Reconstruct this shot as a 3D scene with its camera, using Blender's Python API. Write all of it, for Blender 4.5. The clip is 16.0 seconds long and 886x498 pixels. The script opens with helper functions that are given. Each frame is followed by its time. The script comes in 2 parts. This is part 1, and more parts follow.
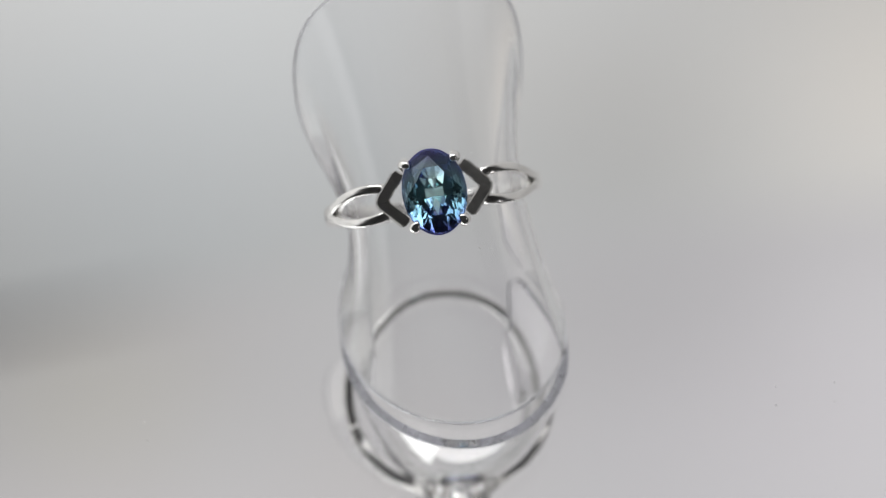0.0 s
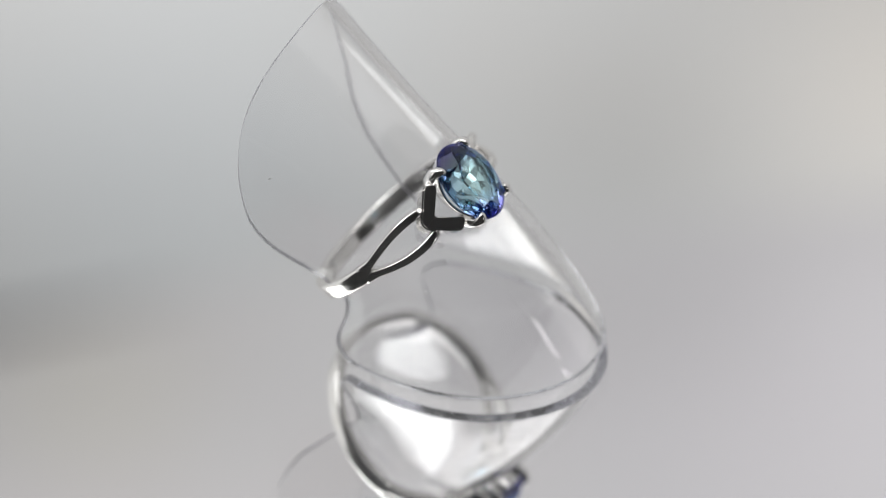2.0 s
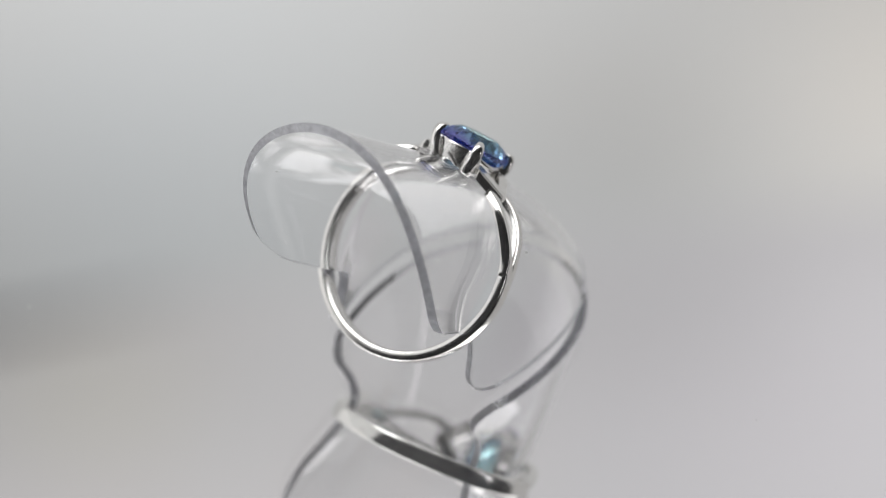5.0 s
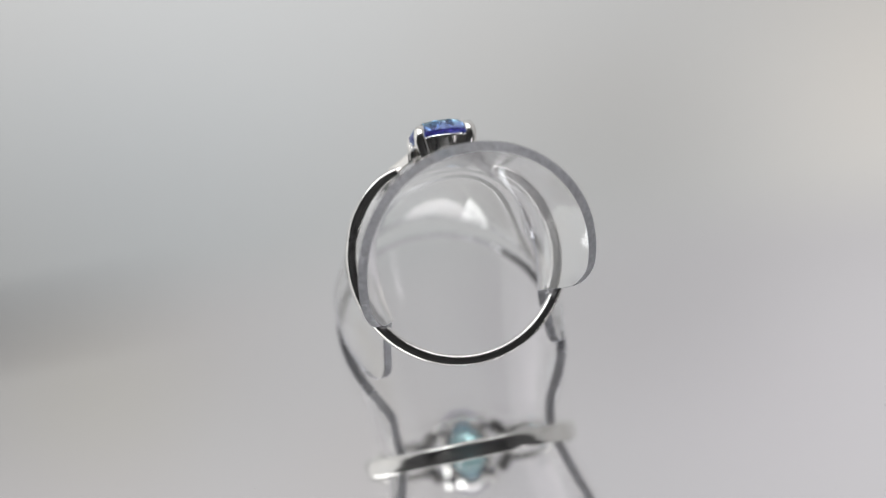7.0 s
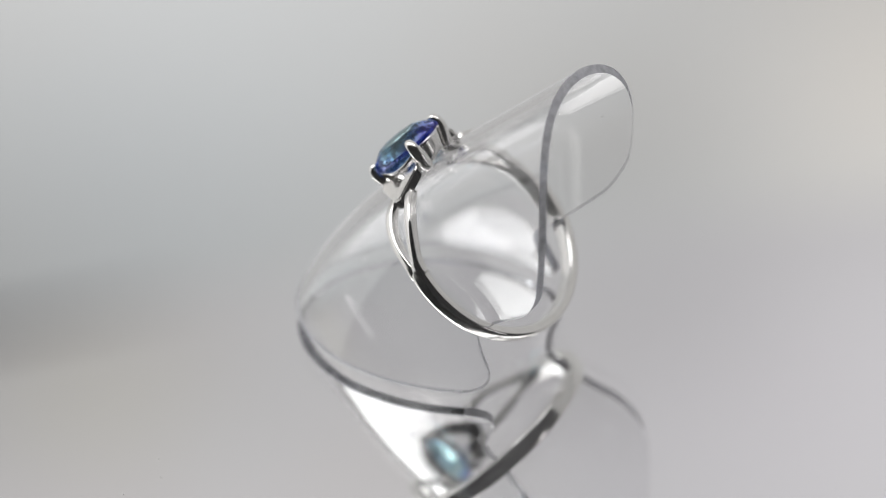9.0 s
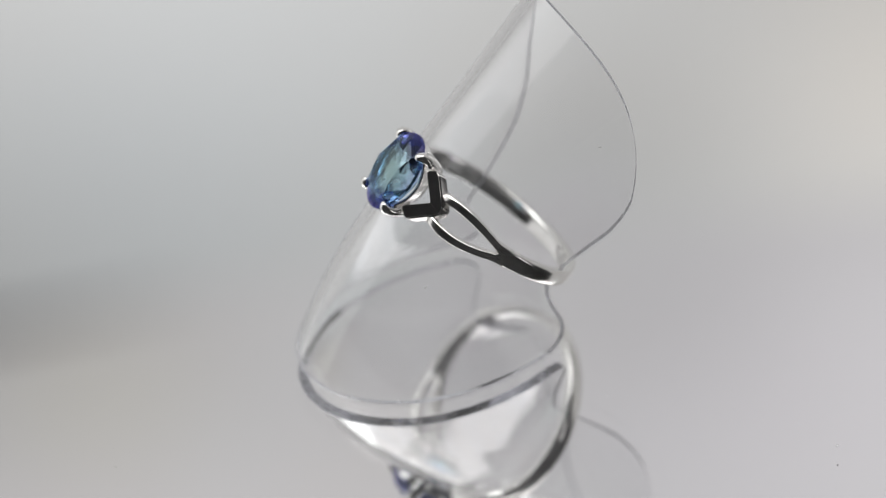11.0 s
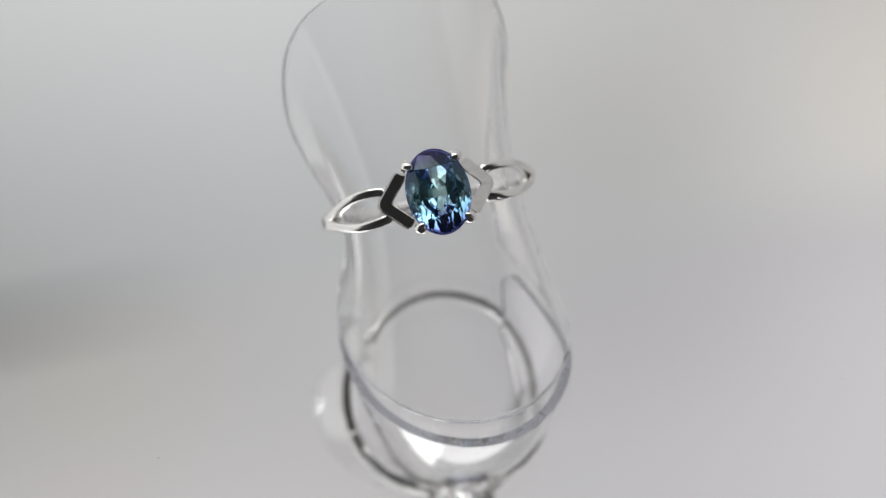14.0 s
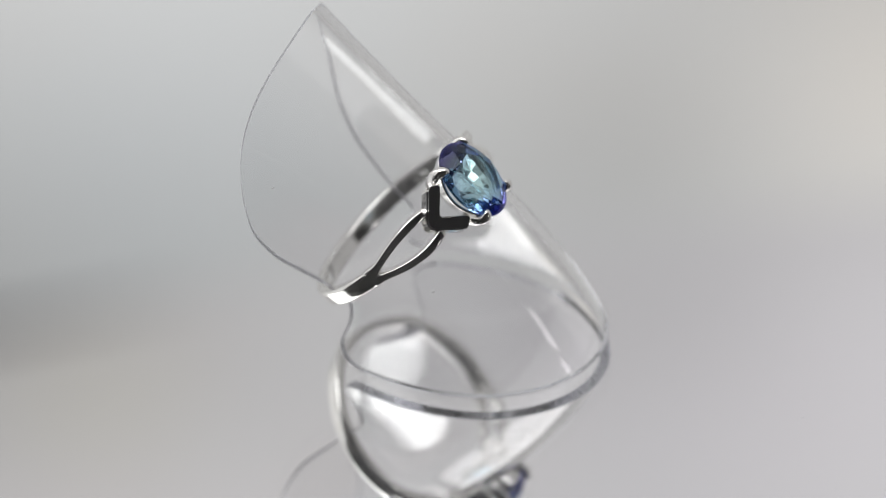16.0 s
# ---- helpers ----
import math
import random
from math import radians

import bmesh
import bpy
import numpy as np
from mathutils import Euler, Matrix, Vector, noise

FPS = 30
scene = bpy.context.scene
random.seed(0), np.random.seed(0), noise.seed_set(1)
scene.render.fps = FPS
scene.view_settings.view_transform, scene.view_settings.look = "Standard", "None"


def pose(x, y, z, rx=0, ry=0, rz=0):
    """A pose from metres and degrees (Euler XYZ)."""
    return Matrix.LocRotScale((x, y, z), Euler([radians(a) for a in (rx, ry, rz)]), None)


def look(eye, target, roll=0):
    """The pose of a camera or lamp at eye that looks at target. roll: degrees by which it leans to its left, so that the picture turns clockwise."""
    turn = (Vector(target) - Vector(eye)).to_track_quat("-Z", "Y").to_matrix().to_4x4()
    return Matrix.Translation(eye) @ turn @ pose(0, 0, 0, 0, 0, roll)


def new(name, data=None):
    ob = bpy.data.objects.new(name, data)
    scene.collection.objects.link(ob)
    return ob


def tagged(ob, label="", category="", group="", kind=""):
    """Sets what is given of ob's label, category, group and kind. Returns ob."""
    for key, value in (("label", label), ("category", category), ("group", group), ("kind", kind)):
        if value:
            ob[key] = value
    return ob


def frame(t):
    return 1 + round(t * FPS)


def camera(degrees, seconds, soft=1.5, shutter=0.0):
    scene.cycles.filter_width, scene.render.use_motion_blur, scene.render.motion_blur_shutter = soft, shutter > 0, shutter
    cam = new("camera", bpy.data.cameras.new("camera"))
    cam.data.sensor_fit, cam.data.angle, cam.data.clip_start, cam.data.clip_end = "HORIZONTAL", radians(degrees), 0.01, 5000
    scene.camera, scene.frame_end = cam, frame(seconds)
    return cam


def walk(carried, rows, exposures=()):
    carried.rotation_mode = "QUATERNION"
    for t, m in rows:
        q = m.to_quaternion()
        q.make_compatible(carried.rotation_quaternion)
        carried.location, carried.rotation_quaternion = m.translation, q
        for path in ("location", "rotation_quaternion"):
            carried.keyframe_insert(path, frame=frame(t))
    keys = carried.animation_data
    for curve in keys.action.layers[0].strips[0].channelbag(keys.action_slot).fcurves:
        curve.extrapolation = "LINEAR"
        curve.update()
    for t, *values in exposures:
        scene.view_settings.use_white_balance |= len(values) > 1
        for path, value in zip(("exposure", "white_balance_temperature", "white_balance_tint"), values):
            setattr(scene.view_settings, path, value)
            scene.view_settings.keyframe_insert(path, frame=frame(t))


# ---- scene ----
cam = camera(10.41, 16.0, soft=0.8)
EYE = (0.0, -0.3205, 0.28551)
AIM = (EYE[0] - 0.0005, EYE[1] + 0.7560, EYE[2] - 0.6546)
walk(cam, [(0.0, look(EYE, AIM, -4.55)), (16.0, look(EYE, AIM, -4.55))])
cam.data.dof.use_dof = True
cam.data.dof.focus_distance = 0.412
cam.data.dof.aperture_fstop = 17.0

# ---- turntable: one turn in 13.8 s ----
SPIN, START = 26.059, 8.69
TURNING = []

# ---- light ----
world = bpy.data.worlds.new("room_air")
scene.world = world
world.use_nodes = True
world.node_tree.nodes["Background"].inputs[0].default_value = (0.80, 0.85, 1.0, 1)
world.node_tree.nodes["Background"].inputs[1].default_value = 0.05


def area_lamp(name, eye, target, sx, sy, watts, colour):
    data = bpy.data.lights.new(name, "AREA")
    data.shape, data.size, data.size_y, data.energy, data.color = "RECTANGLE", sx, sy, watts, colour
    ob = new(name, data)
    ob.matrix_world = look(eye, target)
    return ob


area_lamp("softbox_lamp", (-0.42, 0.06, 0.71), (0, 0, 0), 0.44, 0.42, 1.45, (0.98, 1.0, 0.98))
area_lamp("strip_lamp", (0.556, -0.375, 0.080), (0, 0, 0.01), 0.05, 0.12, 0.075, (1.0, 0.96, 0.98))
scene.view_settings.exposure = 0.0
scene.cycles.max_bounces = 24
scene.cycles.transmission_bounces = 24
scene.cycles.glossy_bounces = 24


# ---- materials ----
def material(name):
    m = bpy.data.materials.new(name)
    m.use_nodes = True
    nt = m.node_tree
    nt.nodes.clear()
    out = nt.nodes.new("ShaderNodeOutputMaterial")
    return m, nt, out


def node(nt, kind, **values):
    n = nt.nodes.new(kind)
    for key, value in values.items():
        n.inputs[key.replace("_", " ")].default_value = value
    return n


def noise_ramp(nt, scale, stops, detail=4.0, coord="Object"):
    tc = nt.nodes.new("ShaderNodeTexCoord")
    ns = node(nt, "ShaderNodeTexNoise", Scale=scale, Detail=detail)
    nt.links.new(tc.outputs[coord], ns.inputs["Vector"])
    rp = nt.nodes.new("ShaderNodeValToRGB")
    rp.color_ramp.elements[0].position, rp.color_ramp.elements[0].color = stops[0]
    rp.color_ramp.elements[1].position, rp.color_ramp.elements[1].color = stops[1]
    nt.links.new(ns.outputs["Fac"], rp.inputs["Fac"])
    return ns, rp


def mat_silver():
    m, nt, out = material("polished_white_metal")
    b = node(nt, "ShaderNodeBsdfPrincipled", Metallic=1.0, Roughness=0.07)
    ns, rp = noise_ramp(nt, 900.0, ((0.3, (0.88, 0.87, 0.85, 1)), (0.7, (0.94, 0.93, 0.92, 1))))
    nt.links.new(rp.outputs["Color"], b.inputs["Base Color"])
    n2, r2 = noise_ramp(nt, 2600.0, ((0.35, (0.12, 0.12, 0.12, 1)), (0.75, (0.21, 0.21, 0.21, 1))))
    nt.links.new(r2.outputs["Color"], b.inputs["Roughness"])
    bump = node(nt, "ShaderNodeBump", Strength=0.003, Distance=0.00002)
    n3, r3 = noise_ramp(nt, 1100.0, ((0.0, (0, 0, 0, 1)), (1.0, (1, 1, 1, 1))), 2.0)
    nt.links.new(n3.outputs["Fac"], bump.inputs["Height"])
    nt.links.new(bump.outputs["Normal"], b.inputs["Normal"])
    nt.links.new(b.outputs["BSDF"], out.inputs["Surface"])
    return m


def mat_clear(name, tint, rough_low, rough_high, ior=1.49):
    m, nt, out = material(name)
    b = node(nt, "ShaderNodeBsdfGlass", Color=tint, IOR=ior)
    ns, rp = noise_ramp(nt, 260.0, ((0.45, (rough_low,) * 3 + (1,)), (0.75, (rough_high,) * 3 + (1,))), 6.0)
    nt.links.new(rp.outputs["Color"], b.inputs["Roughness"])
    nt.links.new(b.outputs["BSDF"], out.inputs["Surface"])
    return m


def mat_cut_edge(name, low, high, glow_through=0.5, bend=0.40):
    """The cut rim of the plastic: frosted, with a fine grain. low, high: how much of it is frosted; glow_through: how much of that lets light through; bend: how much of the rest refracts."""
    m, nt, out = material(name)
    g = node(nt, "ShaderNodeBsdfGlass", Color=(0.91, 0.92, 0.99, 1), IOR=1.16, Roughness=0.22)
    k = node(nt, "ShaderNodeBsdfDiffuse", Color=(0.91, 0.91, 0.96, 1))
    tl = node(nt, "ShaderNodeBsdfTranslucent", Color=(0.93, 0.93, 0.98, 1))
    kt = node(nt, "ShaderNodeMixShader", Fac=glow_through)
    nt.links.new(k.outputs["BSDF"], kt.inputs[1])
    nt.links.new(tl.outputs["BSDF"], kt.inputs[2])
    sheen = node(nt, "ShaderNodeBsdfGlossy", Color=(0.94, 0.94, 0.98, 1), Roughness=0.32)
    ks = node(nt, "ShaderNodeMixShader", Fac=0.12)
    nt.links.new(kt.outputs["Shader"], ks.inputs[1])
    nt.links.new(sheen.outputs["BSDF"], ks.inputs[2])
    mix = nt.nodes.new("ShaderNodeMixShader")
    ns, rp = noise_ramp(nt, 1500.0, ((0.35, (low, low, low, 1)), (0.70, (high, high, high, 1))), 3.0)
    nt.links.new(rp.outputs["Color"], mix.inputs["Fac"])
    tr = node(nt, "ShaderNodeBsdfTransparent", Color=(0.93, 0.94, 0.97, 1))
    tg = node(nt, "ShaderNodeMixShader", Fac=bend)
    nt.links.new(tr.outputs["BSDF"], tg.inputs[1])
    nt.links.new(g.outputs["BSDF"], tg.inputs[2])
    nt.links.new(tg.outputs["Shader"], mix.inputs[1])
    nt.links.new(ks.outputs["Shader"], mix.inputs[2])
    nt.links.new(mix.outputs["Shader"], out.inputs["Surface"])
    return m


def mat_gem():
    """Blue-violet stone that turns teal towards its middle."""
    m, nt, out = material("blue_gemstone")
    tc = nt.nodes.new("ShaderNodeTexCoord")
    sc = nt.nodes.new("ShaderNodeVectorMath")
    sc.operation = "MULTIPLY"
    sc.inputs[1].default_value = (1 / 0.0037, 1 / 0.0038, 0)
    ln = nt.nodes.new("ShaderNodeVectorMath")
    ln.operation = "LENGTH"
    rp = nt.nodes.new("ShaderNodeValToRGB")
    el = rp.color_ramp.elements
    el[0].position, el[0].color = 0.30, (0.73, 0.88, 0.89, 1)
    el[1].position, el[1].color = 0.92, (0.60, 0.56, 0.91, 1)
    mid = el.new(0.62)
    mid.color = (0.64, 0.78, 0.87, 1)
    nt.links.new(tc.outputs["Object"], sc.inputs[0])
    nt.links.new(sc.outputs["Vector"], ln.inputs[0])
    nt.links.new(ln.outputs["Value"], rp.inputs["Fac"])
    b = node(nt, "ShaderNodeBsdfGlass", IOR=1.69, Roughness=0.0)
    nt.links.new(rp.outputs["Color"], b.inputs["Color"])
    nt.links.new(b.outputs["BSDF"], out.inputs["Surface"])
    return m


def mat_mirror():
    m, nt, out = material("silvered_mirror")
    b = node(nt, "ShaderNodeBsdfPrincipled", Metallic=1.0, Roughness=0.0)
    b.inputs["Base Color"].default_value = (0.90, 0.90, 0.90, 1)
    nt.links.new(b.outputs["BSDF"], out.inputs["Surface"])
    return m


def mat_matt(name, low, high, scale, rough=0.9):
    m, nt, out = material(name)
    b = node(nt, "ShaderNodeBsdfPrincipled", Roughness=rough)
    ns, rp = noise_ramp(nt, scale, ((0.3, low + (1,)), (0.7, high + (1,))))
    nt.links.new(rp.outputs["Color"], b.inputs["Base Color"])
    nt.links.new(b.outputs["BSDF"], out.inputs["Surface"])
    return m


def mat_glint(name, solid, rough):
    """Polished, part see-through plastic, added to catch the lamps as a bright line. solid: how much of it shines."""
    m, nt, out = material(name)
    tr = node(nt, "ShaderNodeBsdfTransparent", Color=(0.97, 0.97, 0.99, 1))
    gl = node(nt, "ShaderNodeBsdfGlossy", Color=(0.96, 0.96, 0.98, 1), Roughness=rough)
    mix = nt.nodes.new("ShaderNodeMixShader")
    ns, rp = noise_ramp(nt, 1200.0, ((0.3, (solid * 0.8,) * 3 + (1,)), (0.7, (min(1.0, solid * 1.2),) * 3 + (1,))), 3.0)
    nt.links.new(rp.outputs["Color"], mix.inputs["Fac"])
    nt.links.new(tr.outputs["BSDF"], mix.inputs[1])
    nt.links.new(gl.outputs["BSDF"], mix.inputs[2])
    nt.links.new(mix.outputs["Shader"], out.inputs["Surface"])
    return m


def mat_glow_cloth(name, colour, strength, glows=(), tints=()):
    """Glowing white cloth. glows: (place, reach, gain) of bright or dim patches painted into its light; tints: (place,
    reach, colour) painted the same way.
    """
    m, nt, out = material(name)
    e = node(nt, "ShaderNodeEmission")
    lo = (colour[0] * 0.985, colour[1] * 0.965, colour[2] * 0.955)
    hi = (colour[0] * 0.99, colour[1], min(1.0, colour[2] * 1.02))
    ns, rp = noise_ramp(nt, 9.0, ((0.35, lo + (1,)), (0.65, hi + (1,))))
    tc = nt.nodes.new("ShaderNodeTexCoord")
    shade = rp.outputs["Color"]
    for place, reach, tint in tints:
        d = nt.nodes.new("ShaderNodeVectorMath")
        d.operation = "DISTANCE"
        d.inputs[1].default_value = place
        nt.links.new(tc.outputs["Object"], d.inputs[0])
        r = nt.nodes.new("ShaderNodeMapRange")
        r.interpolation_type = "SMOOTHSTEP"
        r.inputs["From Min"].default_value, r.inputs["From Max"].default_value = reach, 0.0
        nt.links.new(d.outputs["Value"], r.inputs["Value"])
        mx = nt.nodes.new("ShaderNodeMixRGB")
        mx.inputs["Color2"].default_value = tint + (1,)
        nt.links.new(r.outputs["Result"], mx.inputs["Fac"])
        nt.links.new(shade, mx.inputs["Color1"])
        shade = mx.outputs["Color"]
    nt.links.new(shade, e.inputs["Color"])
    total = None
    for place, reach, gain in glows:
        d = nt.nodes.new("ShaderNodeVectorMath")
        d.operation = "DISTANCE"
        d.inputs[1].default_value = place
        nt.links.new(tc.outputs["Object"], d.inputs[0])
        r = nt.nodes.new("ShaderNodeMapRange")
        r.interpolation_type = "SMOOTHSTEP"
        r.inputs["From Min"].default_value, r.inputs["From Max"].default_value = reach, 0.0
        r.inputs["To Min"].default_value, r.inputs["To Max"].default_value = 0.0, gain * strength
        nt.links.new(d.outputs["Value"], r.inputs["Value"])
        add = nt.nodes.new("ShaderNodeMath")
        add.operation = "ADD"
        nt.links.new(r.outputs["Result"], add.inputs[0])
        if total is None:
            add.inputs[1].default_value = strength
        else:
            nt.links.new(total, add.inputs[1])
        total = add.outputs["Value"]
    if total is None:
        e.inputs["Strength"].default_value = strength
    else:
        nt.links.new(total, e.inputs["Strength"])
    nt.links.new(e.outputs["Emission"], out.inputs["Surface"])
    return m


SILVER = mat_silver()
ACRYLIC = mat_clear("clear_plastic", (0.995, 0.995, 0.998, 1), 0.0, 0.03)
EDGE = mat_cut_edge("cut_plastic_edge", 0.68, 0.95)
FOOT = mat_cut_edge("foot_plastic_edge", 0.12, 0.30, 0.35, 0.05)
GLINT_BEAD = mat_glint("corner_glint_bead", 0.55, 0.18)
GEM = mat_gem()
MIRROR = mat_mirror()
GLASS_TOP = mat_clear("clear_mirror_sheet", (0.99, 0.99, 0.99, 1), 0.0, 0.0)
DUST = mat_matt("pale_dust", (0.88, 0.88, 0.88), (0.95, 0.95, 0.95), 500.0)
TABLE = mat_matt("grey_table_laminate", (0.20, 0.20, 0.20), (0.26, 0.26, 0.255), 14.0, 0.55)
DARK_WALL = mat_matt("dark_room_paint", (0.16, 0.16, 0.165), (0.21, 0.21, 0.21), 3.0)
# backdrop light is painted: positive gains brighten, negative gains darken, tints warm or cool
GLOW_LOW = mat_glow_cloth("glow_cloth_low", (1.0, 1.0, 0.985), 0.525, (((-0.15, 0.75, 0.50), 0.20, 0.36), ((0.15, 0.75, 0.60), 0.11, 0.40), ((0.055, 0.75, 0.60), 0.06, -0.07), ((0.0, 0.75, 0.50), 0.15, 0.27), ((-0.21, 0.75, 0.650), 0.20, -0.38)), (((0.14, 0.75, 0.585), 0.08, (1.0, 0.955, 0.90)), ((-0.08, 0.75, 0.61), 0.13, (0.955, 0.985, 1.0))))
GLOW_HIGH = mat_glow_cloth("glow_cloth_high", (1.0, 0.985, 0.998), 0.555, (((-0.15, 0.75, 0.78), 0.16, 0.22), ((0.0, 0.75, 0.82), 0.16, 0.12), ((0.15, 0.75, 0.74), 0.12, 0.22), ((0.15, 0.75, 0.66), 0.08, 0.10), ((0.05, 0.75, 0.66), 0.07, -0.08), ((-0.21, 0.75, 0.650), 0.20, -0.36)), (((-0.11, 0.75, 0.685), 0.06, (1.0, 0.972, 0.925)), ((0.10, 0.75, 0.71), 0.13, (0.995, 0.965, 1.0))))
# added fill panels: cloth that glows by itself, each side at its own strength
FILL_SIDE = mat_glow_cloth("fill_cloth_side", (1.0, 0.99, 0.97), 0.45)
FILL_LEFT = mat_glow_cloth("fill_cloth_left", (1.0, 1.0, 0.98), 0.85)
FILL_TOP = mat_glow_cloth("fill_cloth_top", (1.0, 0.99, 0.98), 2.1)


# ---- building helpers ----
def link_mesh(name, bm, mats, parent=None, label="", smooth=True):
    me = bpy.data.meshes.new(name)
    bm.normal_update()
    for f in bm.faces:
        f.smooth = smooth
    bm.to_mesh(me)
    bm.free()
    for m in mats if isinstance(mats, (list, tuple)) else (mats,):
        me.materials.append(m)
    ob = new(name, me)
    if parent:
        ob.parent = parent
    if label:
        tagged(ob, label)
    return ob


def part(name, bm, mat, parent, label="", smooth=True):
    return link_mesh(name, bm, mat, parent, label, smooth)


def thing(name, label, category, **kw):
    return tagged(new(name), label, category, **kw)


def sweep(bm, rings, closed_path=False, caps=True):
    """Skins a row of closed rings of points into one tube."""
    vs = [[bm.verts.new(p) for p in ring] for ring in rings]
    n, k = len(vs), len(vs[0])
    for i in range(n if closed_path else n - 1):
        a, b = vs[i], vs[(i + 1) % n]
        for j in range(k):
            bm.faces.new((a[j], a[(j + 1) % k], b[(j + 1) % k], b[j]))
    if caps and not closed_path:
        bm.faces.new(vs[0][::-1])
        bm.faces.new(vs[-1])
    bmesh.ops.recalc_face_normals(bm, faces=bm.faces)
    return bm


def section(w, h, n=16, power=2.6):
    """A rounded-box outline, w by h."""
    pts = []
    for i in range(n):
        a = 2 * math.pi * (i + 0.5) / n
        c, s = math.cos(a), math.sin(a)
        pts.append((0.5 * w * math.copysign(abs(c) ** (2 / power), c), 0.5 * h * math.copysign(abs(s) ** (2 / power), s)))
    return pts


# ---- the ring's frame: x across, y along the finger, z out through the stone ----
MM = 0.001
STAND_TILT = 41.5
CENTRE = (-0.14, 4.10, 10.536)


def stand_frame():
    return Matrix.Translation([c * MM for c in CENTRE]) @ Matrix.Rotation(radians(STAND_TILT), 4, "X")


def ring_frame():
    t = Matrix.Translation((CENTRE[0] * MM, (CENTRE[1] - 0.20) * MM, (CENTRE[2] - 0.06) * MM))
    lean = Matrix.Rotation(radians(STAND_TILT), 4, "X") @ Matrix.Rotation(radians(RHO), 4, "Y") @ Matrix.Rotation(radians(4.4), 4, "X")
    return t @ lean @ Matrix.Rotation(radians(-1.1), 4, "Z")


RHO = -5.27
# ---- structure ----


def mirror_plate():
    """Round second-surface mirror: clear sheet above, silvering below."""
    top = thing("mirror_turntable", "round clear-topped mirror plate with specks of dust, slowly turning", "mirror", kind="structure")
    r, h = 0.24, 0.0021
    bm = bmesh.new()
    n = 96
    up = [bm.verts.new((r * math.cos(2 * math.pi * i / n), r * math.sin(2 * math.pi * i / n), 0)) for i in range(n)]
    low = [bm.verts.new((v.co.x, v.co.y, -h)) for v in up]
    bm.faces.new(up)
    f = bm.faces.new(low[::-1])
    f.material_index = 1
    for i in range(n):
        bm.faces.new((up[i], low[i], low[(i + 1) % n], up[(i + 1) % n]))
    part("mirror_sheet", bm, [GLASS_TOP, MIRROR], top, "clear sheet with a silvered back", smooth=False)
    bm = bmesh.new()
    rng = random.Random(4)
    for i in range(14):
        rr, a = 0.055 * math.sqrt(rng.random()), rng.random() * 2 * math.pi
        s = rng.uniform(0.00003, 0.00007)
        m = Matrix.Translation((rr * math.cos(a), rr * math.sin(a), s * 0.4)) @ Matrix.Rotation(rng.random() * 6, 4, "Z") @ Matrix.Diagonal((s * rng.uniform(1, 2.4), s, s * 0.5, 1))
        bmesh.ops.create_icosphere(bm, subdivisions=1, radius=1.0, matrix=m)
    tagged(part("dust", bm, DUST, top, "scattered pale dust specks"), kind="stuff")
    bm = bmesh.new()
    bmesh.ops.create_cone(bm, cap_ends=True, segments=96, radius1=0.235, radius2=0.235, depth=0.02, matrix=Matrix.Translation((0, 0, -0.0125)))
    part("turntable_base", bm, DARK_WALL, top, smooth=False)
    TURNING.append(top)


def panel(name, corners, mat, label):
    """A cloth panel with some thickness."""
    bm = bmesh.new()
    a = [Vector(c) for c in corners]
    nrm = (a[1] - a[0]).cross(a[2] - a[1]).normalized() * 0.004
    f = [bm.verts.new(c) for c in a]
    b = [bm.verts.new(c + nrm) for c in a]
    bm.faces.new(f)
    bm.faces.new(b[::-1])
    k = len(a)
    for i in range(k):
        bm.faces.new((f[i], f[(i + 1) % k], b[(i + 1) % k], b[i]))
    bmesh.ops.recalc_face_normals(bm, faces=bm.faces)
    return tagged(link_mesh(name, bm, mat, smooth=False), label, "backdrop", kind="structure")


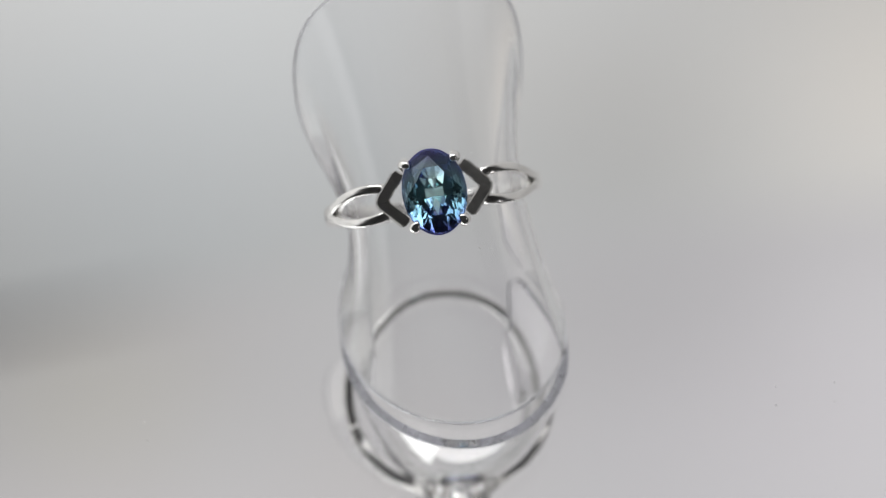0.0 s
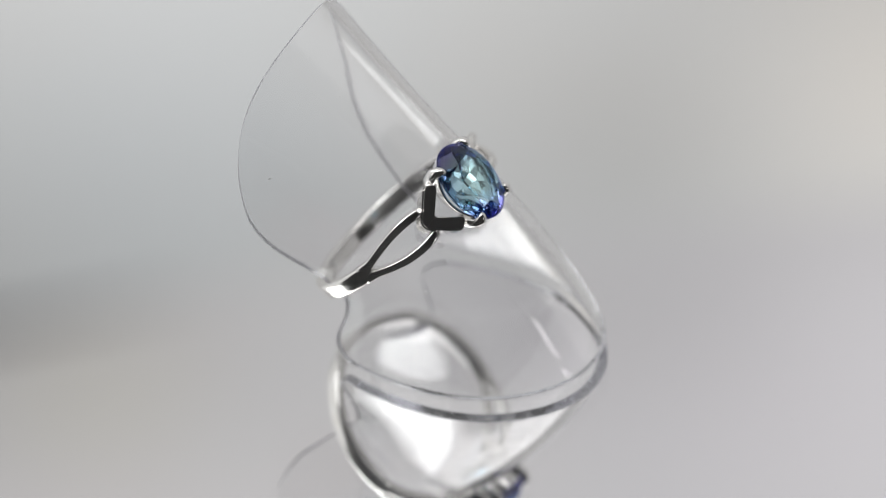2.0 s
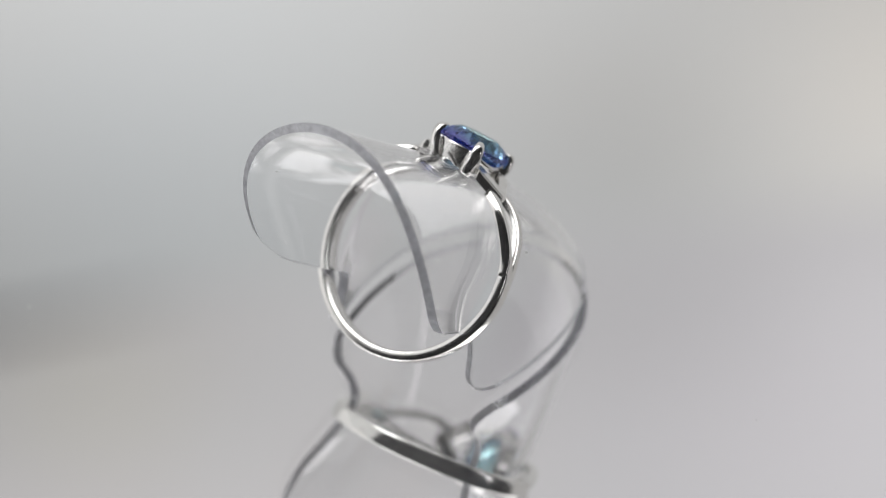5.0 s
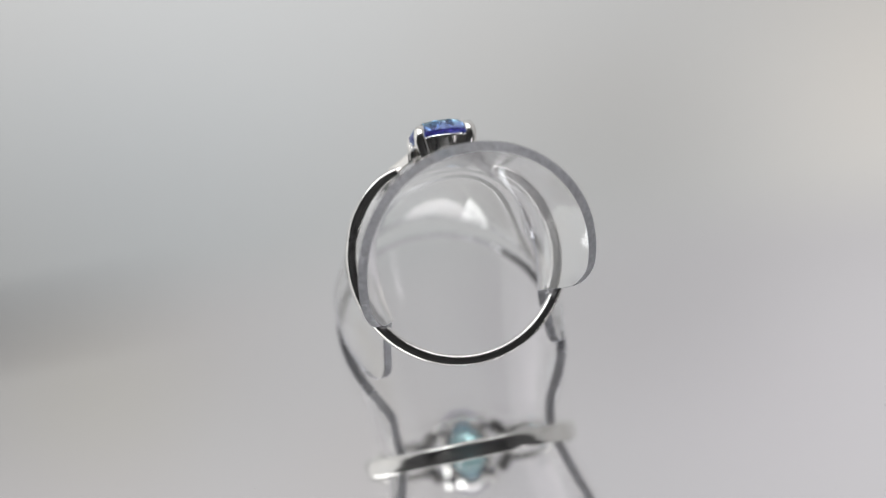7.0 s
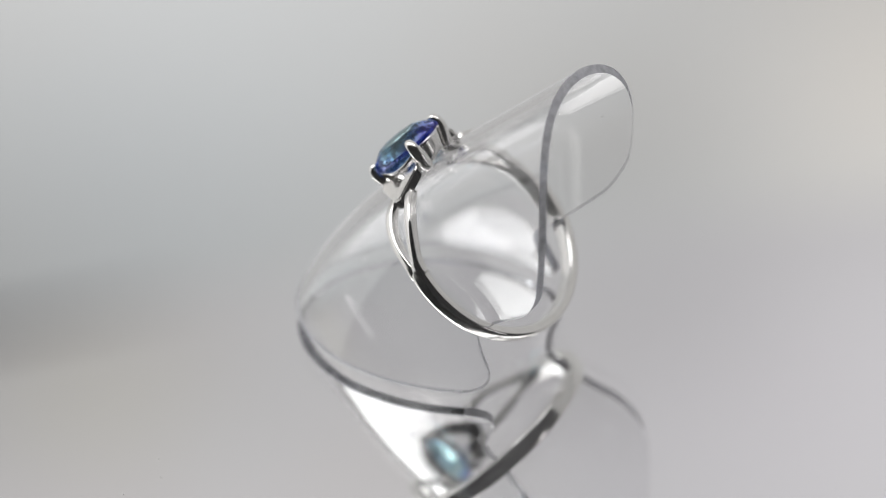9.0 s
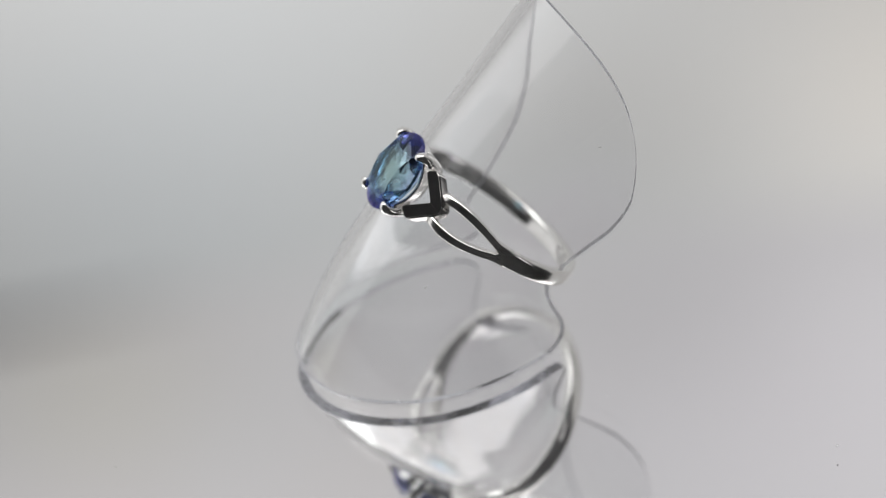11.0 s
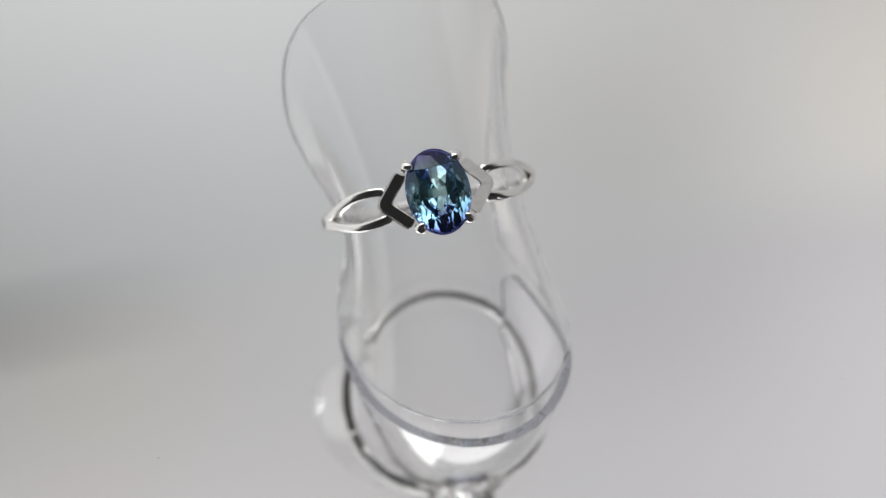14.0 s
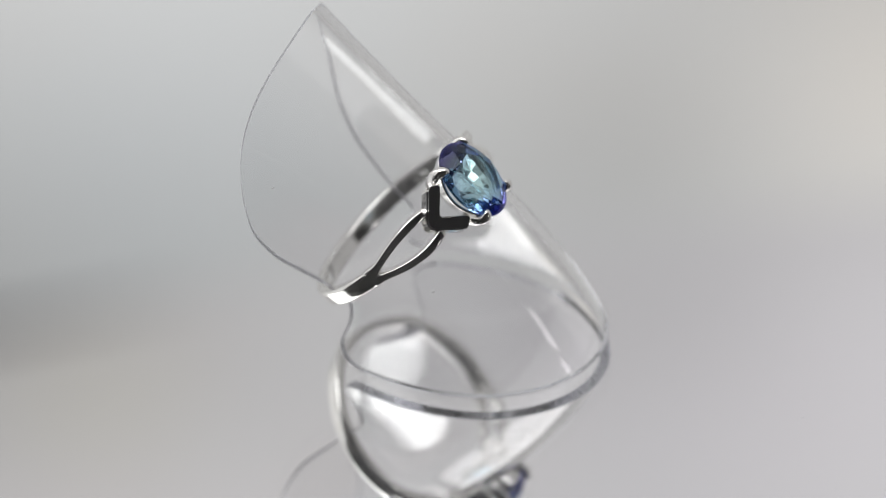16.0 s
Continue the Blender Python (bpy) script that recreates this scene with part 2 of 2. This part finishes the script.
def surroundings():
    y = 0.75
    # slanted gap left between the sheets stands in for the soft dark band
    panel("backdrop_low", [(-0.7, y, -0.3), (0.7, y, -0.3), (0.7, y, 0.632), (0.06, y, 0.632), (-0.04, y, 0.641), (-0.13, y, 0.650), (-0.7, y, 0.720)], GLOW_LOW, "white glowing cloth backdrop, painted light patches, softly out of focus")
    panel("backdrop_high", [(-0.7, y, 0.765), (-0.13, y, 0.663), (-0.04, y, 0.645), (0.06, y, 0.634), (0.7, y, 0.634), (0.7, y, 1.2), (-0.7, y, 1.2)], GLOW_HIGH, "white glowing cloth backdrop, painted light patches, upper sheet")
    # unseen glowing panels, added to light the ring and the stand
    panel("fill_wall_left", [(-0.7, -0.12, -0.3), (-0.7, y, -0.3), (-0.7, y, 1.2), (-0.7, -0.12, 1.2)], FILL_LEFT, "unseen pale glowing side panel, added as fill light")
    panel("fill_wall_right", [(0.7, y, -0.3), (0.7, -0.1, -0.3), (0.7, -0.1, 1.2), (0.7, y, 1.2)], FILL_SIDE, "unseen pale glowing side panel, added as fill light")
    panel("ceiling", [(-0.7, 0.22, 1.2), (-0.7, y, 1.2), (0.7, y, 1.2), (0.7, 0.22, 1.2)], FILL_SIDE, "unseen pale glowing top panel, added as fill light")
    panel("ceiling_fill", [(-0.7, -0.28, 1.2), (-0.7, 0.218, 1.2), (0.7, 0.218, 1.2), (0.7, -0.28, 1.2)], FILL_TOP, "unseen bright glowing panel added over the turntable as fill")
    # unseen table top, added as a bounce to lift dark streaks in the stand
    panel("table", [(-0.8, -0.8, -0.03), (0.8, -0.8, -0.03), (0.8, 0.74, -0.03), (-0.8, 0.74, -0.03)], TABLE, "unseen grey table top, added to bounce light under the mirror plate")
    panel("wall_front", [(-2, -1.6, -0.5), (2, -1.6, -0.5), (2, -1.6, 2.2), (-2, -1.6, 2.2)], DARK_WALL, "dark wall of the room behind the camera")
    panel("wall_dark_left", [(-2, -1.6, -0.5), (-2, 1.6, -0.5), (-2, 1.6, 2.2), (-2, -1.6, 2.2)], DARK_WALL, "dark side wall of the room")
    panel("wall_dark_right", [(2, -1.6, -0.5), (2, 1.6, -0.5), (2, 1.6, 2.2), (2, -1.6, 2.2)], DARK_WALL, "dark side wall of the room")
    panel("wall_dark_back", [(-2, 1.6, -0.5), (2, 1.6, -0.5), (2, 1.6, 2.2), (-2, 1.6, 2.2)], DARK_WALL, "dark far wall of the room")
    panel("ceiling_room", [(-2, -1.6, 2.2), (2, -1.6, 2.2), (2, 1.6, 2.2), (-2, 1.6, 2.2)], DARK_WALL, "dark ceiling of the room")
    panel("floor", [(-2, -1.6, -0.5), (2, -1.6, -0.5), (2, 1.6, -0.5), (-2, 1.6, -0.5)], DARK_WALL, "dark floor of the room")


# ---- things ----
def sheet_point(f, v):
    """The stand's curved sheet: f from one side to the other (-1 to 1), v from foot (0) to tip (1). Millimetres, stand frame."""
    tl = radians(STAND_TILT)
    a = radians(122.5) * f
    tuck = max(0.0, (abs(a) - 1.05) / 1.05)
    wx, wy, wz = 10.25 * (1 - 0.09 * tuck) * math.sin(a) - CENTRE[0] - 0.06, 0.25 - 14.65 * math.cos(a) - CENTRE[1], -CENTRE[2]
    base = Vector((wx, wy * math.cos(tl) + wz * math.sin(tl), -wy * math.sin(tl) + wz * math.cos(tl)))
    a = radians(127) * f
    if abs(a) < math.pi / 2:
        wide = 7.75 * abs(math.sin(a)) ** 0.88
    else:
        wide = 7.75 - 0.55 * ((abs(a) - math.pi / 2) / 0.663) ** 2
    waist = Vector((math.copysign(wide, f), -0.8, 8.2 * math.cos(a) + 0.40))
    a = radians(109.2) * f
    c = 1 - math.cos(a)
    tip = Vector((10.275 * math.sin(a), 18.43 - 2.08 * c - 4.54 * c * c, 10.15 * math.cos(a) - 1.14))
    tip.y -= 0.0162 * tip.x
    tip.x += 0.0284 * tip.y - 0.14
    if v < 0.5:
        s = v / 0.5
        bend = waist + Vector((0.15 * (base.x - waist.x), -0.55 * (waist.y - base.y), 0))
        return base * (1 - s) ** 2 + bend * 2 * s * (1 - s) + waist * s * s
    s = (v - 0.5) / 0.5
    bend = waist + Vector((0, 0.2355 * (tip.y - waist.y), 0))
    return waist * (1 - s) ** 2 + bend * 2 * s * (1 - s) + tip * s * s


def ring_stand():
    """Clear plastic sheet bent to a saddle, standing on its curved foot."""
    top = thing("ring_stand", "clear bent plastic ring display stand on the mirror", "display stand")
    fr = stand_frame()
    nf, nv, thick = 84, 56, 0.80

    def limit(v):
        d = min(v / 0.12, (1 - v) / 0.1025, 1.0)
        return 1 - (0.11 if v < 0.5 else 0.0945) * (1 - math.sqrt(max(0.0, 1 - (1 - d) ** 2)))

    # square-cut foot: the inner corner touches the mirror, the outer one stays clear
    foot_lift = []
    for i in range(nf + 1):
        f = limit(0) * (2 * i / nf - 1)
        p = sheet_point(f, 0)
        nn = (sheet_point(f + 0.02, 0) - sheet_point(f - 0.02, 0)).cross(sheet_point(f, 0.01) - p).normalized()
        foot_lift.append(max(0.0, (fr.to_3x3() @ nn).z) * thick * MM)

    def grid(off):
        rows = []
        for j in range(nv + 1):
            v = 0.5 - 0.5 * math.cos(math.pi * j / nv)
            row = []
            for i in range(nf + 1):
                f = limit(v) * (2 * i / nf - 1)
                p = sheet_point(f, v)
                du = sheet_point(f + 0.02, v) - sheet_point(f - 0.02, v)
                dv = sheet_point(f, min(1, v + 0.01)) - sheet_point(f, max(0, v - 0.01))
                nn = du.cross(dv).normalized()
                q = fr @ ((p - nn * off) * MM)
                q.z += foot_lift[i] * max(0.0, 1 - v / 0.4) ** 2
                row.append(Vector((q.x, q.y, max(q.z, 0.00003))))
            rows.append(row)
        return rows

    a, b = grid(0.0), grid(thick)
    bm = bmesh.new()
    for g, flip in ((a, False), (b, True)):
        vs = [[bm.verts.new(p) for p in row] for row in g]
        for j in range(nv):
            for i in range(nf):
                q = (vs[j][i], vs[j][i + 1], vs[j + 1][i + 1], vs[j + 1][i])
                bm.faces.new(q[::-1] if flip else q)
    part("sheet", bm, ACRYLIC, top, "clear bent sheet")
    loop = [(0, i) for i in range(nf)] + [(j, nf) for j in range(nv)] + [(nv, i) for i in range(nf, 0, -1)] + [(j, 0) for j in range(nv, 0, -1)]
    loop.append(loop[0])
    rng = random.Random(11)
    for name, span, mat, label, rough in (("foot_edge", loop[:nf + 1], FOOT, "pale cut foot edge", 0.012), ("cut_rim", loop[nf:], EDGE, "frosted saw-cut rim", 0.022)):
        bm = bmesh.new()
        rows, sub, across = [], 4, 4
        for k in range((len(span) - 1) * sub + 1):
            i0 = min(k // sub, len(span) - 2)
            w = k / sub - i0
            (j0, c0), (j1, c1) = span[i0], span[i0 + 1]
            pa, pb = a[j0][c0].lerp(a[j1][c1], w), b[j0][c0].lerp(b[j1][c1], w)
            row = []
            for q in range(across + 1):
                p = pa.lerp(pb, q / across)
                if 0 < q < across and 0 < k < (len(span) - 1) * sub:
                    p = p + Vector((rng.uniform(-1, 1), rng.uniform(-1, 1), rng.uniform(-1, 1))) * rough * MM
                    p.z = max(p.z, 0.00003)
                row.append(bm.verts.new(p))
            rows.append(row)
        for r0, r1 in zip(rows, rows[1:]):
            for q in range(across):
                bm.faces.new((r0[q], r0[q + 1], r1[q + 1], r1[q]))
        part(name, bm, mat, top, label, smooth=rough < 0.02)
    # beads added for a bright line along the foot's and lower sides' outer corners
    low = [j for j in range(nv + 1) if 0.5 - 0.5 * math.cos(math.pi * j / nv) < 0.46]
    for name, line in (("foot_glint_bead", a[0]), ("side_glint_bead", [a[j][0] for j in low]), ("side_glint_bead", [a[j][nf] for j in low])):
        rings = []
        for i, p in enumerate(line):
            ahead = (line[min(len(line) - 1, i + 1)] - line[max(0, i - 1)]).normalized()
            side = ahead.orthogonal().normalized()
            up = side.cross(ahead)
            rings.append([p + (side * math.cos(k * math.pi / 4) + up * math.sin(k * math.pi / 4)) * 0.055 * MM for k in range(8)])
        part(name, sweep(bmesh.new(), rings), GLINT_BEAD, top, "thin bead added for the bright corner line")
    # specks of dust and short scuffs on the outer face
    bm = bmesh.new()
    for k in range(46):
        f, v = rng.uniform(-0.85, 0.85), rng.uniform(0.15, 0.97)
        p = sheet_point(f, v)
        du, dv = sheet_point(f + 0.02, v) - p, sheet_point(f, v + 0.01) - p
        nn = du.cross(dv).normalized()
        q = fr @ ((p + nn * 0.01) * MM)
        size = rng.choice((0.018, 0.024, 0.03, 0.045)) * MM
        m = Matrix.Translation(q) @ (fr.to_3x3() @ nn).to_track_quat("Z", "X").to_matrix().to_4x4() @ Matrix.Rotation(rng.random() * 6.3, 4, "Z")
        bmesh.ops.create_icosphere(bm, subdivisions=1, radius=1.0, matrix=m @ Matrix.Diagonal((size * rng.choice((1, 1.3, 2, 4)), size, size * 0.4, 1)))
    tagged(part("specks", bm, DUST, top, "fine pale specks and scuffs"), kind="stuff")
    TURNING.append(top)


def polar(r, deg, y=0.0):
    a = radians(deg)
    return Vector((r * math.sin(a), y, r * math.cos(a)))


def band_rings(fr, path, flip=False):
    """Cross-sections along a path of (radius, angle, y, width, height)."""
    rings = []
    for r, deg, y, w, h, twist in path:
        out, side = polar(1, deg), Vector((0, 1, 0))
        if twist:
            side = Matrix.Rotation(twist, 3, out) @ side
        c = polar(r, deg, y)
        rings.append([fr @ ((c + side * p[0] + out * p[1]) * MM) for p in section(w, h, 24, 4.0)])
    return rings


def silver_ring():
    fr = ring_frame()
    top = thing("gemstone_ring", "polished white metal ring with oval blue stone on the stand", "ring")
    # band, from one fork round the bottom to the other
    path = []
    for i in range(73):
        d = 70 + (290 - 70) * i / 72
        edge = min(abs(d - 70), abs(290 - d))
        k = math.exp(-(edge / 5) ** 2)
        path.append((9.12, d, 0, 1.64 - 0.2 * k, 1.0 - 0.12 * k, 0))
    bm = sweep(bmesh.new(), band_rings(fr, path))
    part("shank", bm, SILVER, top)
    # four branches of the split shoulders
    for sx in (-1, 1):
        for sy in (-1, 1):
            path = []
            n = 22
            for i in range(n + 1):
                d = 77 - 49 * i / n
                s = max(0.0, (70 - d) / 42)
                y = 0.42 + 0.93 * math.sin(math.pi * 0.72 * s)
                r = 9.12 - 0.40 * s ** 4
                w = 0.95 - 0.12 * math.sin(math.pi * s)
                slope = 0.55 * math.cos(math.pi * s * 0.72) if s > 0 else 0.0
                path.append((r, sx * d, sy * y, w, 1.0 - 0.1 * s - 0.14 * max(0.0, (d - 70) / 7), sx * sy * slope * 0.6))
            part("shoulder_branch", sweep(bmesh.new(), band_rings(fr, path)), SILVER, top)
    # chevrons beside the stone
    for sx in (-1, 1):
        outer = [(2.95, 2.52), (3.26, 2.42), (5.06, 0.36), (5.06, -0.36), (3.26, -2.42), (2.95, -2.52)]
        inner = [(2.30, 1.92), (2.44, 1.66), (3.90, 0.05), (3.90, -0.05), (2.44, -1.66), (2.30, -1.92)]
        bm = bmesh.new()

        def height(x):
            return 8.02 + (4.95 - x) * 0.60
        up_o = [bm.verts.new(fr @ (Vector((sx * x, y, height(x))) * MM)) for x, y in outer]
        up_i = [bm.verts.new(fr @ (Vector((sx * x, y, height(x))) * MM)) for x, y in inner]
        lo_o = [bm.verts.new(fr @ (Vector((sx * (x + 0.06), y, height(x) - 0.92)) * MM)) for x, y in outer]
        lo_i = [bm.verts.new(fr @ (Vector((sx * x, y, height(x) - 0.92)) * MM)) for x, y in inner]
        for i in range(5):
            bm.faces.new((up_o[i], up_o[i + 1], up_i[i + 1], up_i[i]))
            bm.faces.new((lo_o[i], lo_i[i], lo_i[i + 1], lo_o[i + 1]))
            bm.faces.new((up_o[i], lo_o[i], lo_o[i + 1], up_o[i + 1]))
            bm.faces.new((up_i[i], up_i[i + 1], lo_i[i + 1], lo_i[i]))
        for i in (0, 5):
            bm.faces.new((up_o[i], up_i[i], lo_i[i], lo_o[i]))
        bmesh.ops.recalc_face_normals(bm, faces=bm.faces)
        bmesh.ops.bevel(bm, geom=list(bm.edges), offset=0.00011, segments=3, affect="EDGES")
        part("chevron", bm, SILVER, top, smooth=False)
    # open basket under the stone
    n = 64
    prof = [(0.66, 7.75), (0.74, 8.4), (0.94, 9.92), (0.97, 10.22), (0.90, 10.22), (0.66, 8.4), (0.56, 7.75)]
    bm = bmesh.new()
    vs = []
    for i in range(n):
        a = 2 * math.pi * i / n
        ring = []
        for k, h in prof:
            c2 = math.cos(2 * a)
            if h > 9:
                h -= 0.55 * max(0.0, c2)
            else:
                lift = 0.85 * max(0.0, -c2) ** 1.6
                h, k = h + lift, k + 0.16 * lift
            ring.append(bm.verts.new(fr @ (Vector((2.78 * k * math.cos(a), 3.74 * k * math.sin(a), h)) * MM)))
        vs.append(ring)
    for i in range(n):
        for j in range(len(prof)):
            q, w = vs[i], vs[(i + 1) % n]
            bm.faces.new((q[j], w[j], w[(j + 1) % len(prof)], q[(j + 1) % len(prof)]))
    bmesh.ops.recalc_face_normals(bm, faces=bm.faces)
    part("basket", bm, SILVER, top)
    # four claws
    for sx in (-1, 1):
        for sy in (-1, 1):
            ax = Vector((2.15 * sx, 2.75 * sy, 0))
            o = ax.normalized()
            side = Vector((0, 0, 1)).cross(o)
            rings = []
            for r, h, w in ((2.70, 7.9, 1.10), (3.08, 8.8, 1.20), (3.48, 9.8, 1.18), (3.58, 10.35, 1.10), (3.52, 10.75, 0.96), (3.32, 11.02, 0.76), (3.12, 11.14, 0.50), (2.98, 11.16, 0.2)):
                c = o * r + Vector((0, 0, h))
                t = (o * 0.35 + Vector((0, 0, 1))).normalized() if h < 10.5 else (Vector((0, 0, 1)) - o * (h - 10.5) * 1.1).normalized()
                d = side.cross(t)
                rings.append([fr @ ((c + side * p[0] + d * p[1]) * MM) for p in section(w, w * 0.85, 14, 2.2)])
            part("claw", sweep(bmesh.new(), rings), SILVER, top)
    # the stone: table, crown, girdle, pavilion
    g = bmesh.new()
    pts = []
    for i in range(8):
        pts.append((0.60, 22.5 + 45 * i, 1.14))
        pts.append((0.83, 45 * i, 0.74))
        pts.append((0.80, 11.25 + 45 * i, -0.78))
        pts.append((0.80, 33.75 + 45 * i, -0.78))
        pts.append((0.55, 45 * i, -1.46))
        pts.append((0.30, 22.5 + 45 * i, -2.10))
    for i in range(32):
        pts.append((1.0, 11.25 * i, 0.14))
        pts.append((1.0, 11.25 * i, -0.16))
    for i in (0, 1):
        pts.append((0.09, 90 + 180 * i, -2.58))
    for k, d, h in pts:
        a = radians(d)
        g.verts.new((2.78 * MM * k * math.cos(a), 3.74 * MM * k * math.sin(a), h * MM))
    bmesh.ops.convex_hull(g, input=list(g.verts))
    bmesh.ops.recalc_face_normals(g, faces=g.faces)
    stone = part("gemstone", g, GEM, top, "oval faceted blue-violet stone with a teal heart", smooth=False)
    stone.matrix_local = fr @ Matrix.Translation((0, 0, 10.46 * MM))
    TURNING.append(top)


surroundings()
mirror_plate()
ring_stand()
silver_ring()


# ---- what moves ----
def motions():
    rows = [(i * 0.5, pose(0, 0, 0, 0, 0, START + SPIN * i * 0.5)) for i in range(33)]
    for ob in TURNING:
        walk(ob, rows)


motions()
